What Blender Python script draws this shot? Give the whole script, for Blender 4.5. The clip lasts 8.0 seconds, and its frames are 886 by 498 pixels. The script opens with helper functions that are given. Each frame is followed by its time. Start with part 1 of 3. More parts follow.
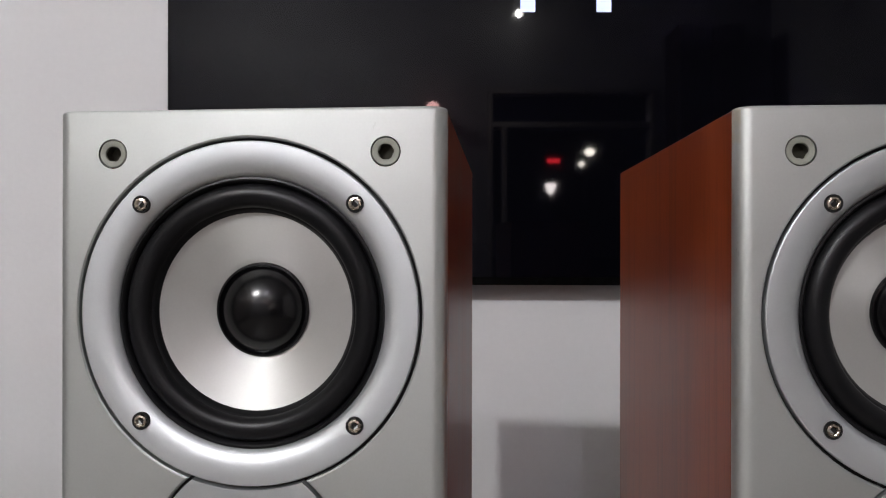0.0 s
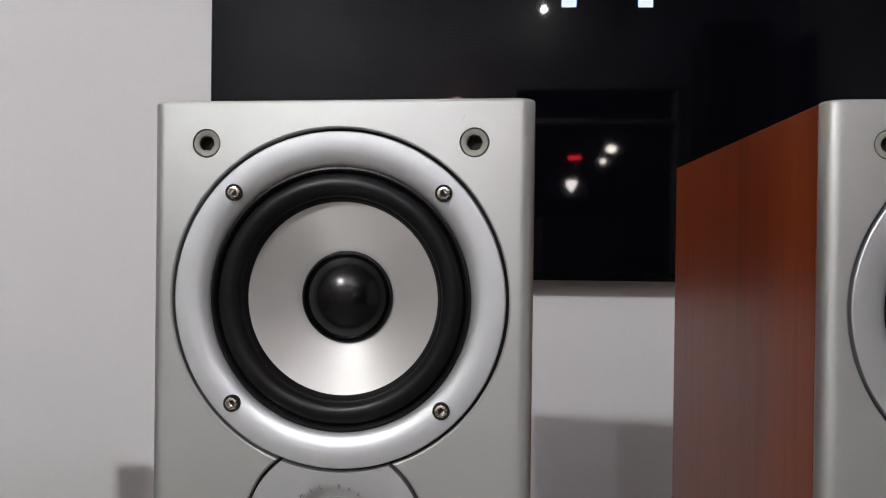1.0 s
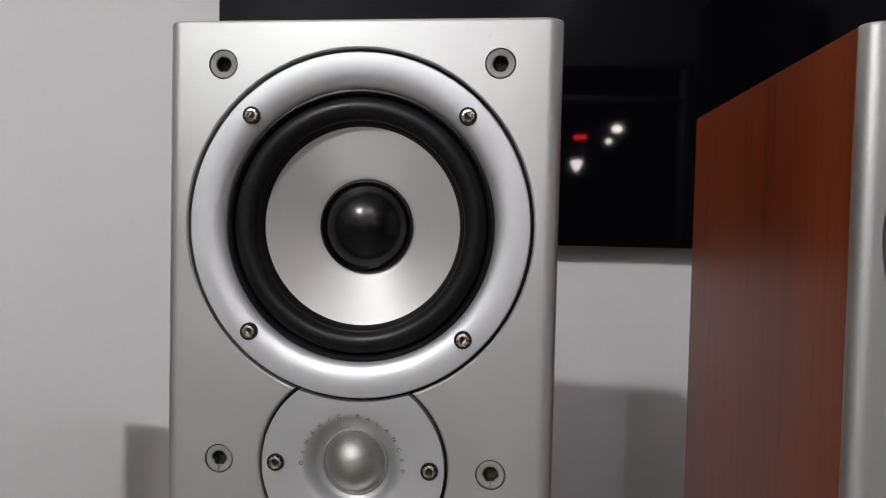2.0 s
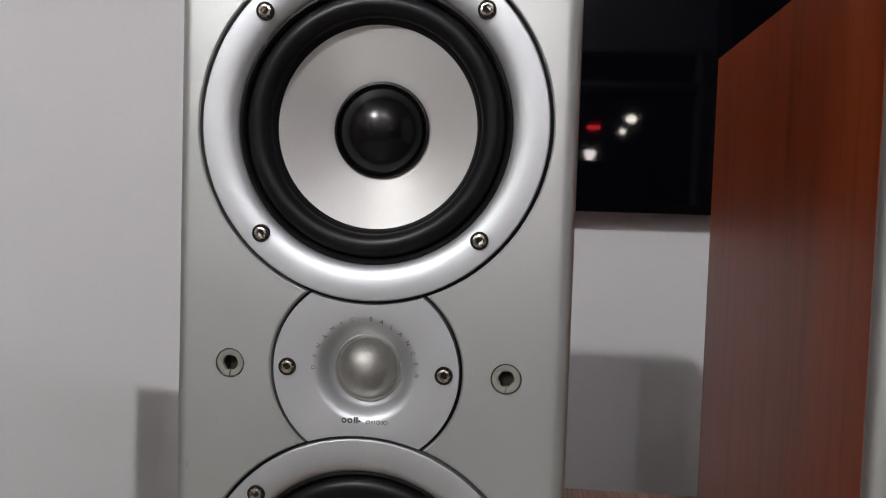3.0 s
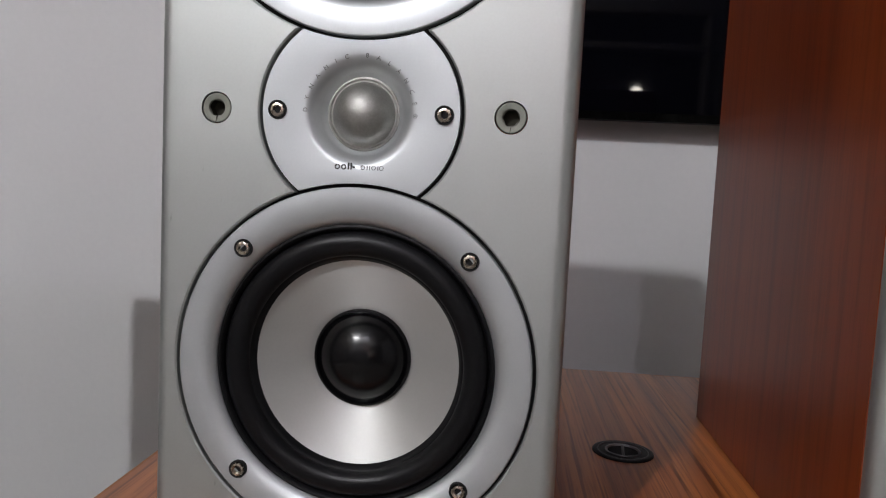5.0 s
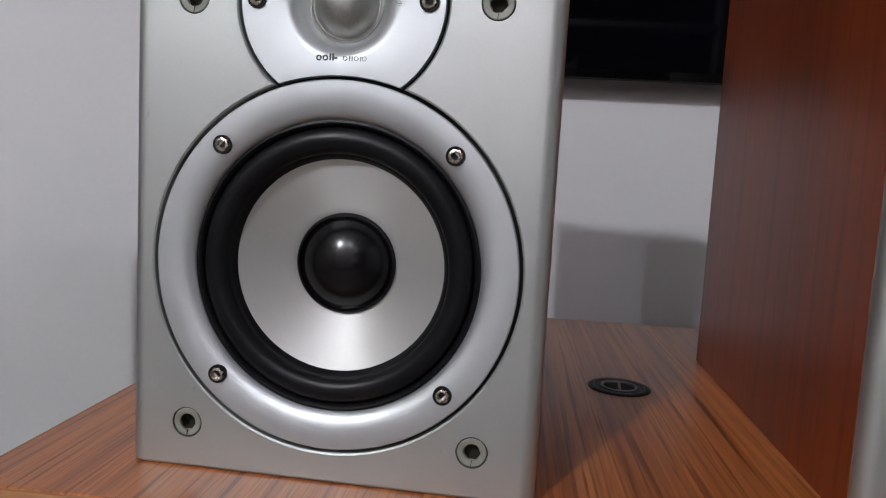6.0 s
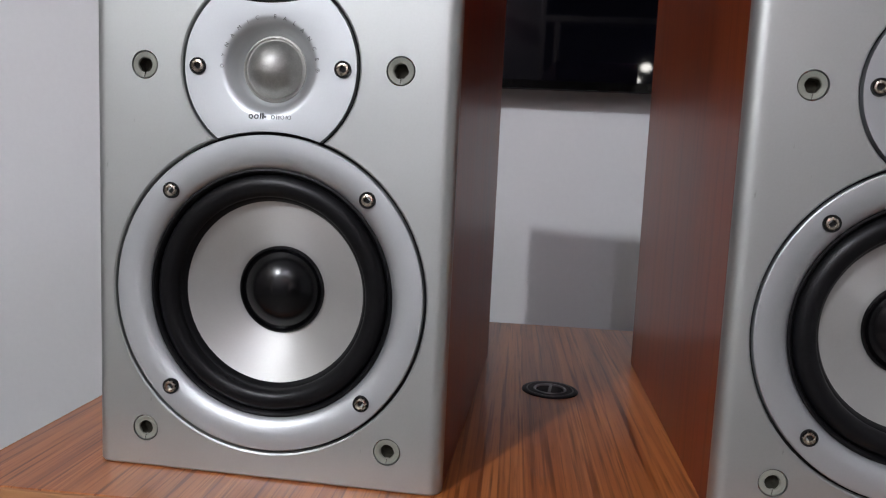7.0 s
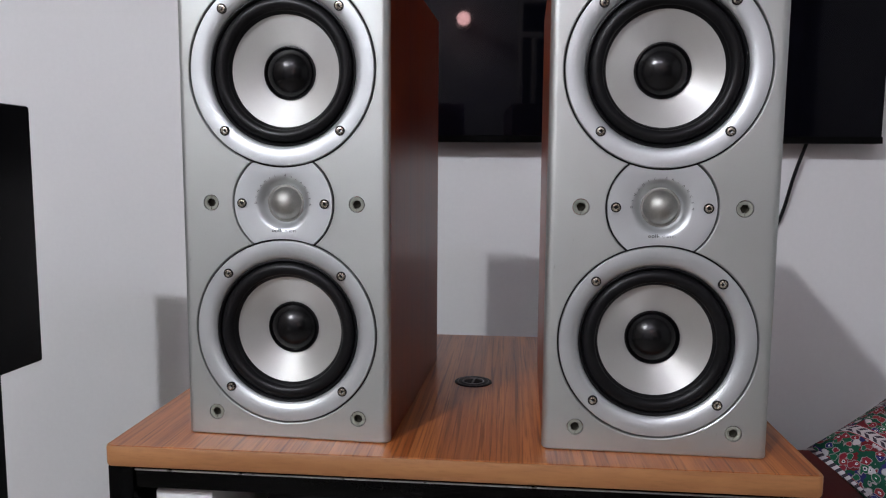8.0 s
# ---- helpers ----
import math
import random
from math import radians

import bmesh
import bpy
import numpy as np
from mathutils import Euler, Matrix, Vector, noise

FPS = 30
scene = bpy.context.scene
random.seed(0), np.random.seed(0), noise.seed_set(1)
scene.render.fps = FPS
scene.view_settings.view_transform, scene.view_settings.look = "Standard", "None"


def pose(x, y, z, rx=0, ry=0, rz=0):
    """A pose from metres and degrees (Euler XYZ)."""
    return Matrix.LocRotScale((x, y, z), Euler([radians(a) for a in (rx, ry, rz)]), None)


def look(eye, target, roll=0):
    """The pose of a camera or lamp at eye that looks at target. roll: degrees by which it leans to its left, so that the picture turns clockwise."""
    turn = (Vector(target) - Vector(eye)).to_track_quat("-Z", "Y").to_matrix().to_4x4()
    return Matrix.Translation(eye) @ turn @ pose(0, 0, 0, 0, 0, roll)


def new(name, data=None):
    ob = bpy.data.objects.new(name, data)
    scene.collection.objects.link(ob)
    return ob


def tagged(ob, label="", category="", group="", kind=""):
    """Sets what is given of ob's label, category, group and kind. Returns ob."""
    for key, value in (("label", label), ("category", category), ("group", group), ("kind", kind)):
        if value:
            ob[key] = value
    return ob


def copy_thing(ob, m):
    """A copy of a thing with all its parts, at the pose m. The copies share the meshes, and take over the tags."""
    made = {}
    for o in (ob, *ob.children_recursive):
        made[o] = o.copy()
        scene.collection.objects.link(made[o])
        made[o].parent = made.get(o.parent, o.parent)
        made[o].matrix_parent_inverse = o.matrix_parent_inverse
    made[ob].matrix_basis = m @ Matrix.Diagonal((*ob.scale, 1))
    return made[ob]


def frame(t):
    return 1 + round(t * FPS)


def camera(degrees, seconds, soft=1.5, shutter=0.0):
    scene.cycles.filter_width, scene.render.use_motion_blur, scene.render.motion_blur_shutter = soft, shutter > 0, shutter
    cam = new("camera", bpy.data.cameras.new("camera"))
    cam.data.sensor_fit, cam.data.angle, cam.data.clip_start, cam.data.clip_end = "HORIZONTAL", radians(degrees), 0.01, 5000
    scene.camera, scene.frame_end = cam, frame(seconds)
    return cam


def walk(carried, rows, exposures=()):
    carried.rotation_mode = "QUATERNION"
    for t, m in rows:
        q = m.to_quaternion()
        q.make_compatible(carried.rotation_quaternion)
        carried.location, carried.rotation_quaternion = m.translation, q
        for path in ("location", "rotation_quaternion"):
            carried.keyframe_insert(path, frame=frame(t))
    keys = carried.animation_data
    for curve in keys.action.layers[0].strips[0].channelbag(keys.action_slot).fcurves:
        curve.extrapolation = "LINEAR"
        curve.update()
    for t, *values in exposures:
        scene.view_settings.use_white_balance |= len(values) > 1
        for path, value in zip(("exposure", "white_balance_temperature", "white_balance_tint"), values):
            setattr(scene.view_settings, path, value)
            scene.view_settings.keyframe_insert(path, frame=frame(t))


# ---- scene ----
cam = camera(63.7, 8.0, 1.2)
PATH = [
    (0, (0.106, -0.289, 1.065), (-0.061, 1.704, 1.064), 0.1),
    (0.5, (0.085, -0.293, 1.063), (-0.108, 1.698, 1.056), 0.4),
    (1, (0.078, -0.297, 1.062), (-0.14, 1.691, 1.05), 0.7),
    (1.5, (0.075, -0.296, 1.054), (-0.151, 1.691, 1.02), 1.2),
    (1.7, (0.072, -0.294, 1.049), (-0.149, 1.692, 0.99), 1.2),
    (2.8, (0.068, -0.285, 1.009), (-0.188, 1.697, 0.927), 1.8),
    (3, (0.068, -0.285, 1.002), (-0.19, 1.696, 0.907), 1.8),
    (3.5, (0.067, -0.284, 0.982), (-0.194, 1.696, 0.877), 2.0),
    (4, (0.066, -0.28, 0.958), (-0.191, 1.699, 0.828), 2.2),
    (4.5, (0.067, -0.274, 0.929), (-0.189, 1.704, 0.786), 2.6),
    (5, (0.07, -0.272, 0.909), (-0.186, 1.704, 0.741), 2.8),
    (5.2, (0.071, -0.271, 0.901), (-0.184, 1.704, 0.723), 3.0),
    (6.3, (0.085, -0.263, 0.872), (-0.197, 1.705, 0.655), 3.2),
    (6.5, (0.09, -0.265, 0.875), (-0.191, 1.703, 0.655), 3.3),
    (7, (0.123, -0.302, 0.897), (-0.16, 1.665, 0.671), 2.6),
    (7.5, (0.167, -0.414, 0.935), (-0.115, 1.553, 0.706), 1.1),
    (8, (0.1974, -0.527, 0.9623), (-0.0755, 1.443, 0.7457), 0.4),
]
walk(cam, [(t, look(eye, target, roll)) for t, eye, target, roll in PATH],
     exposures=[(0, 0.41, 6860, 10), (1.5, 0.30, 6880, 10), (3.0, 0.19, 6870, 10), (5.0, 0.15, 6760, 10), (6.5, 0.32, 6490, 10), (8.0, 0.43, 6480, 10)])


# ---- light ----
world = bpy.data.worlds.new("room_dark")
scene.world = world
world.use_nodes = True
world.node_tree.nodes["Background"].inputs[0].default_value = (0.006, 0.006, 0.007, 1)
KEY_WATTS, SECOND_WATTS, THIRD_WATTS, COOL_WATTS = 175.0, 6.0, 4.0, 27.0

# the wall behind the speakers: local x runs along it, local -y into the room
ROOM = pose(0.200, 0.777, 0, 0, 0, 4.5)
TABLE = pose(0.1329, -0.0231, 0, 0, 0, 2.7)
TOP = 0.75


# ---- materials ----
def nodes_of(name, rough=0.5, metal=0.0, spec=0.5):
    m = bpy.data.materials.new(name)
    m.use_nodes = True
    nt = m.node_tree
    b = nt.nodes["Principled BSDF"]
    b.inputs["Roughness"].default_value = rough
    b.inputs["Metallic"].default_value = metal
    b.inputs["Specular IOR Level"].default_value = spec
    return m, nt, b


def add(nt, kind, **values):
    n = nt.nodes.new(kind)
    for k, v in values.items():
        n.inputs[k.replace("_", " ")].default_value = v
    return n


def coords(nt, scale=(1, 1, 1), rot=(0, 0, 0)):
    tc = nt.nodes.new("ShaderNodeTexCoord")
    mp = nt.nodes.new("ShaderNodeMapping")
    mp.inputs["Scale"].default_value = scale
    mp.inputs["Rotation"].default_value = rot
    nt.links.new(tc.outputs["Object"], mp.inputs["Vector"])
    return mp.outputs["Vector"]


def ramp(nt, fac, stops, mode="LINEAR"):
    r = nt.nodes.new("ShaderNodeValToRGB")
    r.color_ramp.interpolation = mode
    while len(r.color_ramp.elements) < len(stops):
        r.color_ramp.elements.new(0.5)
    for e, (p, c) in zip(r.color_ramp.elements, stops):
        e.position, e.color = p, (*c, 1)
    nt.links.new(fac, r.inputs["Fac"])
    return r.outputs["Color"]


def noise_of(nt, vec, scale, detail=4.0, rough=0.55, distortion=0.0):
    n = add(nt, "ShaderNodeTexNoise", Scale=scale, Detail=detail, Roughness=rough, Distortion=distortion)
    nt.links.new(vec, n.inputs["Vector"])
    return n.outputs["Fac"]


def bump(nt, b, height, strength, distance):
    n = add(nt, "ShaderNodeBump", Strength=strength, Distance=distance)
    nt.links.new(height, n.inputs["Height"])
    nt.links.new(n.outputs["Normal"], b.inputs["Normal"])


def span(nt, fac, lo, hi):
    n = nt.nodes.new("ShaderNodeMapRange")
    n.inputs["To Min"].default_value, n.inputs["To Max"].default_value = lo, hi
    nt.links.new(fac, n.inputs["Value"])
    return n.outputs["Result"]


def mixed(nt, fac, a, c, mode="MIX"):
    n = nt.nodes.new("ShaderNodeMix")
    n.data_type, n.blend_type = "RGBA", mode
    if isinstance(fac, float):
        n.inputs[0].default_value = fac
    else:
        nt.links.new(fac, n.inputs[0])
    for i, v in ((6, a), (7, c)):
        if isinstance(v, tuple):
            n.inputs[i].default_value = (*v, 1)
        else:
            nt.links.new(v, n.inputs[i])
    return n.outputs[2]


def surface(name, dark, light, scale, rough=0.5, metal=0.0, spec=0.5, stretch=(1, 1, 1), fine=0.0, relief=0.1, depth=0.0005, vary=0.08):
    """Two tones mottled at a broad and a fine scale, with uneven gloss and a fine relief."""
    m, nt, b = nodes_of(name, rough, metal, spec)
    v = coords(nt, stretch)
    broad = noise_of(nt, v, scale, 3.0)
    small = noise_of(nt, v, fine or scale * 12, 2.0)
    tone = nt.nodes.new("ShaderNodeMath")
    tone.operation = "MULTIPLY_ADD"
    nt.links.new(small, tone.inputs[0])
    tone.inputs[1].default_value = 0.35
    nt.links.new(span(nt, broad, -0.1, 0.75), tone.inputs[2])
    nt.links.new(ramp(nt, tone.outputs[0], [(0.15, dark), (0.85, light)]), b.inputs["Base Color"])
    nt.links.new(span(nt, broad, rough - vary, rough + vary), b.inputs["Roughness"])
    bump(nt, b, small, relief, depth)
    return m


def wood(name, stops, along, across, rough, streak=60.0, spec=0.5, pores=0.25, bend=0.3, swing=(-0.28, 0.68)):
    """Straight grain: stretched noise for the figure, finer stretched noise for the pores."""
    m, nt, b = nodes_of(name, rough, 0.0, spec)
    v = coords(nt, [along if i == across[0] else 1.0 for i in range(3)])
    figure = noise_of(nt, v, across[1], 2.0, 0.5, bend)
    lines = noise_of(nt, v, across[1] * 4.5, 3.0, 0.6, 0.0)
    both = nt.nodes.new("ShaderNodeMath")
    both.operation = "MULTIPLY_ADD"
    nt.links.new(lines, both.inputs[0])
    both.inputs[1].default_value = 0.6
    nt.links.new(span(nt, figure, *swing), both.inputs[2])
    col = ramp(nt, both.outputs[0], stops)
    pore = noise_of(nt, v, streak * 10, 2.0)
    dark = ramp(nt, pore, [(0.30, (1 - pores,) * 3), (0.48, (1, 1, 1))])
    nt.links.new(mixed(nt, 1.0, col, dark, "MULTIPLY"), b.inputs["Base Color"])
    nt.links.new(span(nt, figure, rough - 0.06, rough + 0.08), b.inputs["Roughness"])
    bump(nt, b, lines, 0.08, 0.0004)
    return m


WALL = surface("white_wall_paint", (0.635, 0.63, 0.635), (0.715, 0.71, 0.71), 1.6, 0.75, 0, 0.25, relief=0.25, depth=0.0006, fine=120)
# walls and ceiling out of view: tones darkened to hold back bounced light
DIM_BROWN = surface("bounce_cut_brown_wall", (0.17, 0.15, 0.135), (0.23, 0.205, 0.185), 1.6, 0.7, 0, 0.25, fine=90)
CREAM = surface("bounce_cut_cream_wall", (0.29, 0.28, 0.285), (0.36, 0.35, 0.355), 1.6, 0.7, 0, 0.25, fine=90)
GREY = surface("bounce_cut_grey_wall", (0.34, 0.335, 0.33), (0.42, 0.415, 0.41), 1.6, 0.7, 0, 0.25, fine=90)
CEIL = surface("ceiling_paint", (0.44, 0.435, 0.43), (0.52, 0.515, 0.51), 1.2, 0.8, 0, 0.2, fine=80)
ASPHALT = surface("dark_asphalt", (0.035, 0.035, 0.036), (0.055, 0.055, 0.056), 3.0, 0.85, 0, 0.3, fine=150)
TILE = surface("floor_tile_glaze", (0.17, 0.155, 0.135), (0.24, 0.22, 0.195), 2.0, 0.35, fine=60)
SILVER = surface("silver_paint", (0.453, 0.473, 0.458), (0.536, 0.556, 0.541), 9.0, 0.45, 0.84, 0.5, fine=900, relief=0.05, depth=0.0002, vary=0.05)


def worn_silver():
    """Silver paint with cream wear along the two side edges and faint scuffs."""
    nt = SILVER.node_tree
    b = nt.nodes["Principled BSDF"]
    base = b.inputs["Base Color"].links[0].from_socket
    v = coords(nt)
    sep = nt.nodes.new("ShaderNodeSeparateXYZ")
    nt.links.new(v, sep.inputs[0])

    def calc(op, a, c):
        n = nt.nodes.new("ShaderNodeMath")
        n.operation = op
        for i, x in enumerate((a, c)):
            if isinstance(x, float):
                n.inputs[i].default_value = x
            elif x is not None:
                nt.links.new(x, n.inputs[i])
        return n.outputs[0]
    edge = calc("GREATER_THAN", calc("ABSOLUTE", sep.outputs[0], None), 0.0815)
    patch = ramp(nt, noise_of(nt, v, 26.0, 5.0, 0.7), [(0.56, (0, 0, 0)), (0.68, (0.7, 0.7, 0.7))])
    worn = mixed(nt, calc("MULTIPLY", edge, patch), base, (0.50, 0.46, 0.36))
    scuff = ramp(nt, noise_of(nt, coords(nt, (1, 1, 0.35), (0, 0.6, 0)), 210.0, 3.0, 0.6), [(0.70, (1, 1, 1)), (0.78, (0.72, 0.71, 0.69))])
    nt.links.new(mixed(nt, 1.0, worn, scuff, "MULTIPLY"), b.inputs["Base Color"])


worn_silver()
RING = surface("silver_ring_paint", (0.505, 0.528, 0.538), (0.585, 0.608, 0.618), 14.0, 0.47, 0.85, 0.5, fine=1100, relief=0.04, depth=0.0002, vary=0.04)
CONE = surface("satin_aluminium_cone", (0.505, 0.503, 0.485), (0.58, 0.578, 0.557), 30.0, 0.55, 0.74, 0.5, fine=900, relief=0.05, depth=0.0002, vary=0.05)


def spun(m, amount):
    """Metal turned on a lathe: the gloss is drawn out across the grooves that run round the axis."""
    nt = m.node_tree
    b = nt.nodes["Principled BSDF"]
    t = nt.nodes.new("ShaderNodeTangent")
    t.direction_type, t.axis = "RADIAL", "Y"
    b.inputs["Anisotropic"].default_value = amount
    b.inputs["Anisotropic Rotation"].default_value = 0.25
    nt.links.new(t.outputs["Tangent"], b.inputs["Tangent"])


spun(CONE, 0.76)
DOME = surface("brushed_aluminium_dome", (0.25, 0.247, 0.23), (0.41, 0.405, 0.38), 160.0, 0.50, 0.95, 0.5, fine=1300, relief=0.25, depth=0.0004)
RUBBER = surface("black_rubber", (0.0035, 0.0035, 0.004), (0.007, 0.007, 0.0078), 60.0, 0.36, 0, 0.17, fine=900)
CAPM = surface("black_dust_cap", (0.0015, 0.0015, 0.002), (0.003, 0.003, 0.0035), 60.0, 0.22, 0, 0.32, fine=1200, relief=0.008, depth=0.0001, vary=0.02)
BLACK = surface("black_gap", (0.006, 0.006, 0.006), (0.012, 0.012, 0.012), 50.0, 0.7, 0, 0.2)
BRONZE = surface("bronze_screw", (0.38, 0.33, 0.27), (0.70, 0.63, 0.53), 400.0, 0.27, 1.0, 0.5, fine=2200)
SOCKET = surface("grey_green_plastic", (0.185, 0.19, 0.16), (0.26, 0.265, 0.225), 120.0, 0.5, 0, 0.4, fine=1500)
# dark olive for the inside of the socket holes and their splits
HOLE = surface("dark_olive_hole", (0.014, 0.013, 0.009), (0.045, 0.042, 0.030), 400.0, 0.8, 0, 0.2, fine=1800)
FAINT = surface("faint_grey_ink", (0.045, 0.045, 0.045), (0.07, 0.07, 0.07), 300.0, 0.6)
INK = surface("dark_ink", (0.03, 0.03, 0.03), (0.05, 0.05, 0.05), 300.0, 0.6)
FRAME = surface("black_powder_coat", (0.004, 0.004, 0.005), (0.009, 0.009, 0.010), 20.0, 0.38, 0, 0.07, fine=700, relief=0.12, depth=0.0003)
GLOSS = surface("black_gloss_screen", (0.0012, 0.0012, 0.0025), (0.0018, 0.0018, 0.0034), 2.0, 0.03, 0, 0.13, relief=0.0, vary=0.008)
TUBE = surface("black_gloss_tube", (0.0012, 0.0012, 0.0012), (0.0025, 0.0025, 0.0025), 20.0, 0.16, 0, 0.07, fine=700, relief=0.05, depth=0.0002)
CASE = surface("black_case_plastic", (0.004, 0.004, 0.005), (0.008, 0.008, 0.009), 15.0, 0.4, 0, 0.1)
STEEL = surface("steel_ring", (0.20, 0.20, 0.205), (0.30, 0.30, 0.31), 150.0, 0.35, 1.0)
BRIGHT = surface("rail_highlight", (0.55, 0.55, 0.56), (0.70, 0.70, 0.71), 90.0, 0.3, 1.0)
GREYBAR = surface("grey_plastic_bar", (0.06, 0.06, 0.062), (0.09, 0.09, 0.092), 150.0, 0.45)
PAPERM = surface("white_card", (0.62, 0.62, 0.62), (0.72, 0.72, 0.72), 12.0, 0.6)
REDCLOTH = surface("dark_red_cloth", (0.060, 0.006, 0.006), (0.125, 0.014, 0.012), 22.0, 0.8, 0, 0.2, fine=800, relief=0.4, depth=0.0008)


def cherry_material():
    """Satin cherry veneer: soft upright figure, finer streaks and short pores."""
    m, nt, b = nodes_of("cherry_vinyl", 0.32, 0.0, 0.3)
    v = coords(nt, (1, 1, 0.05))
    figure = noise_of(nt, v, 22.0, 2.0, 0.5, 0.25)
    streak = noise_of(nt, coords(nt, (1, 1, 0.035)), 130.0, 2.0, 0.5)
    pores = noise_of(nt, coords(nt, (1, 1, 0.06)), 620.0, 1.0)
    col = ramp(nt, figure, [(0.25, (0.130, 0.0205, 0.0055)), (0.50, (0.190, 0.0325, 0.0082)), (0.75, (0.240, 0.0460, 0.0115))])
    fine = ramp(nt, streak, [(0.32, (0.75, 0.69, 0.65)), (0.50, (1, 1, 1)), (0.75, (1.0, 1.0, 1.0))])
    dots = ramp(nt, pores, [(0.30, (0.84, 0.80, 0.78)), (0.50, (1, 1, 1))])
    nt.links.new(mixed(nt, 1.0, mixed(nt, 1.0, col, fine, "MULTIPLY"), dots, "MULTIPLY"), b.inputs["Base Color"])
    nt.links.new(span(nt, figure, 0.29, 0.38), b.inputs["Roughness"])
    return m


CHERRY = cherry_material()


def laminate_material():
    """Printed striped wood: uneven dark bands, fine dark lines between them and pores, under a satin lacquer."""
    m, nt, b = nodes_of("striped_wood_laminate", 0.3, 0.0, 0.62)
    v = coords(nt, (1, 0.012, 1))
    wide = noise_of(nt, v, 62.0, 1.5, 0.5, 0.15)
    lines = noise_of(nt, coords(nt, (1, 0.018, 1)), 300.0, 2.5, 0.6, 0.35)
    pores = noise_of(nt, coords(nt, (1, 0.03, 1)), 900.0, 2.0)
    col = ramp(nt, wide, [(0.30, (0.300, 0.090, 0.022)), (0.45, (0.365, 0.118, 0.030)), (0.60, (0.430, 0.150, 0.041)), (0.72, (0.335, 0.104, 0.026))])
    band = ramp(nt, noise_of(nt, v, 150.0, 2.0, 0.5), [(0.50, (1, 1, 1)), (0.58, (0.72, 0.60, 0.48)), (0.66, (0.84, 0.75, 0.66))])
    fine = ramp(nt, lines, [(0.37, (0.44, 0.31, 0.21)), (0.47, (0.95, 0.92, 0.88)), (0.70, (1, 1, 1))])
    dots = ramp(nt, pores, [(0.32, (0.72, 0.66, 0.62)), (0.46, (1, 1, 1))])
    col = mixed(nt, 1.0, mixed(nt, 1.0, mixed(nt, 1.0, col, band, "MULTIPLY"), fine, "MULTIPLY"), dots, "MULTIPLY")
    nt.links.new(col, b.inputs["Base Color"])
    nt.links.new(span(nt, wide, 0.27, 0.36), b.inputs["Roughness"])
    bump(nt, b, lines, 0.06, 0.0003)
    return m


LAMINATE = laminate_material()
EDGE = wood("tan_edge_band", [(0.2, (0.235, 0.098, 0.036)), (0.8, (0.36, 0.163, 0.062))], 0.15, (0, 40.0), 0.5, 60.0, 0.4, 0.1)
PALEWOOD = wood("pale_trim_wood", [(0.2, (0.30, 0.27, 0.24)), (0.8, (0.42, 0.39, 0.35))], 0.1, (2, 14.0), 0.5)
DARKWOOD = wood("dark_cabinet_wood", [(0.2, (0.02, 0.012, 0.008)), (0.8, (0.05, 0.03, 0.02))], 0.1, (2, 14.0), 0.45)


def glowing(name, colour, strength):
    m, nt, b = nodes_of(name, 0.5)
    b.inputs["Base Color"].default_value = (*colour, 1)
    b.inputs["Emission Color"].default_value = (*colour, 1)
    b.inputs["Emission Strength"].default_value = strength
    return m


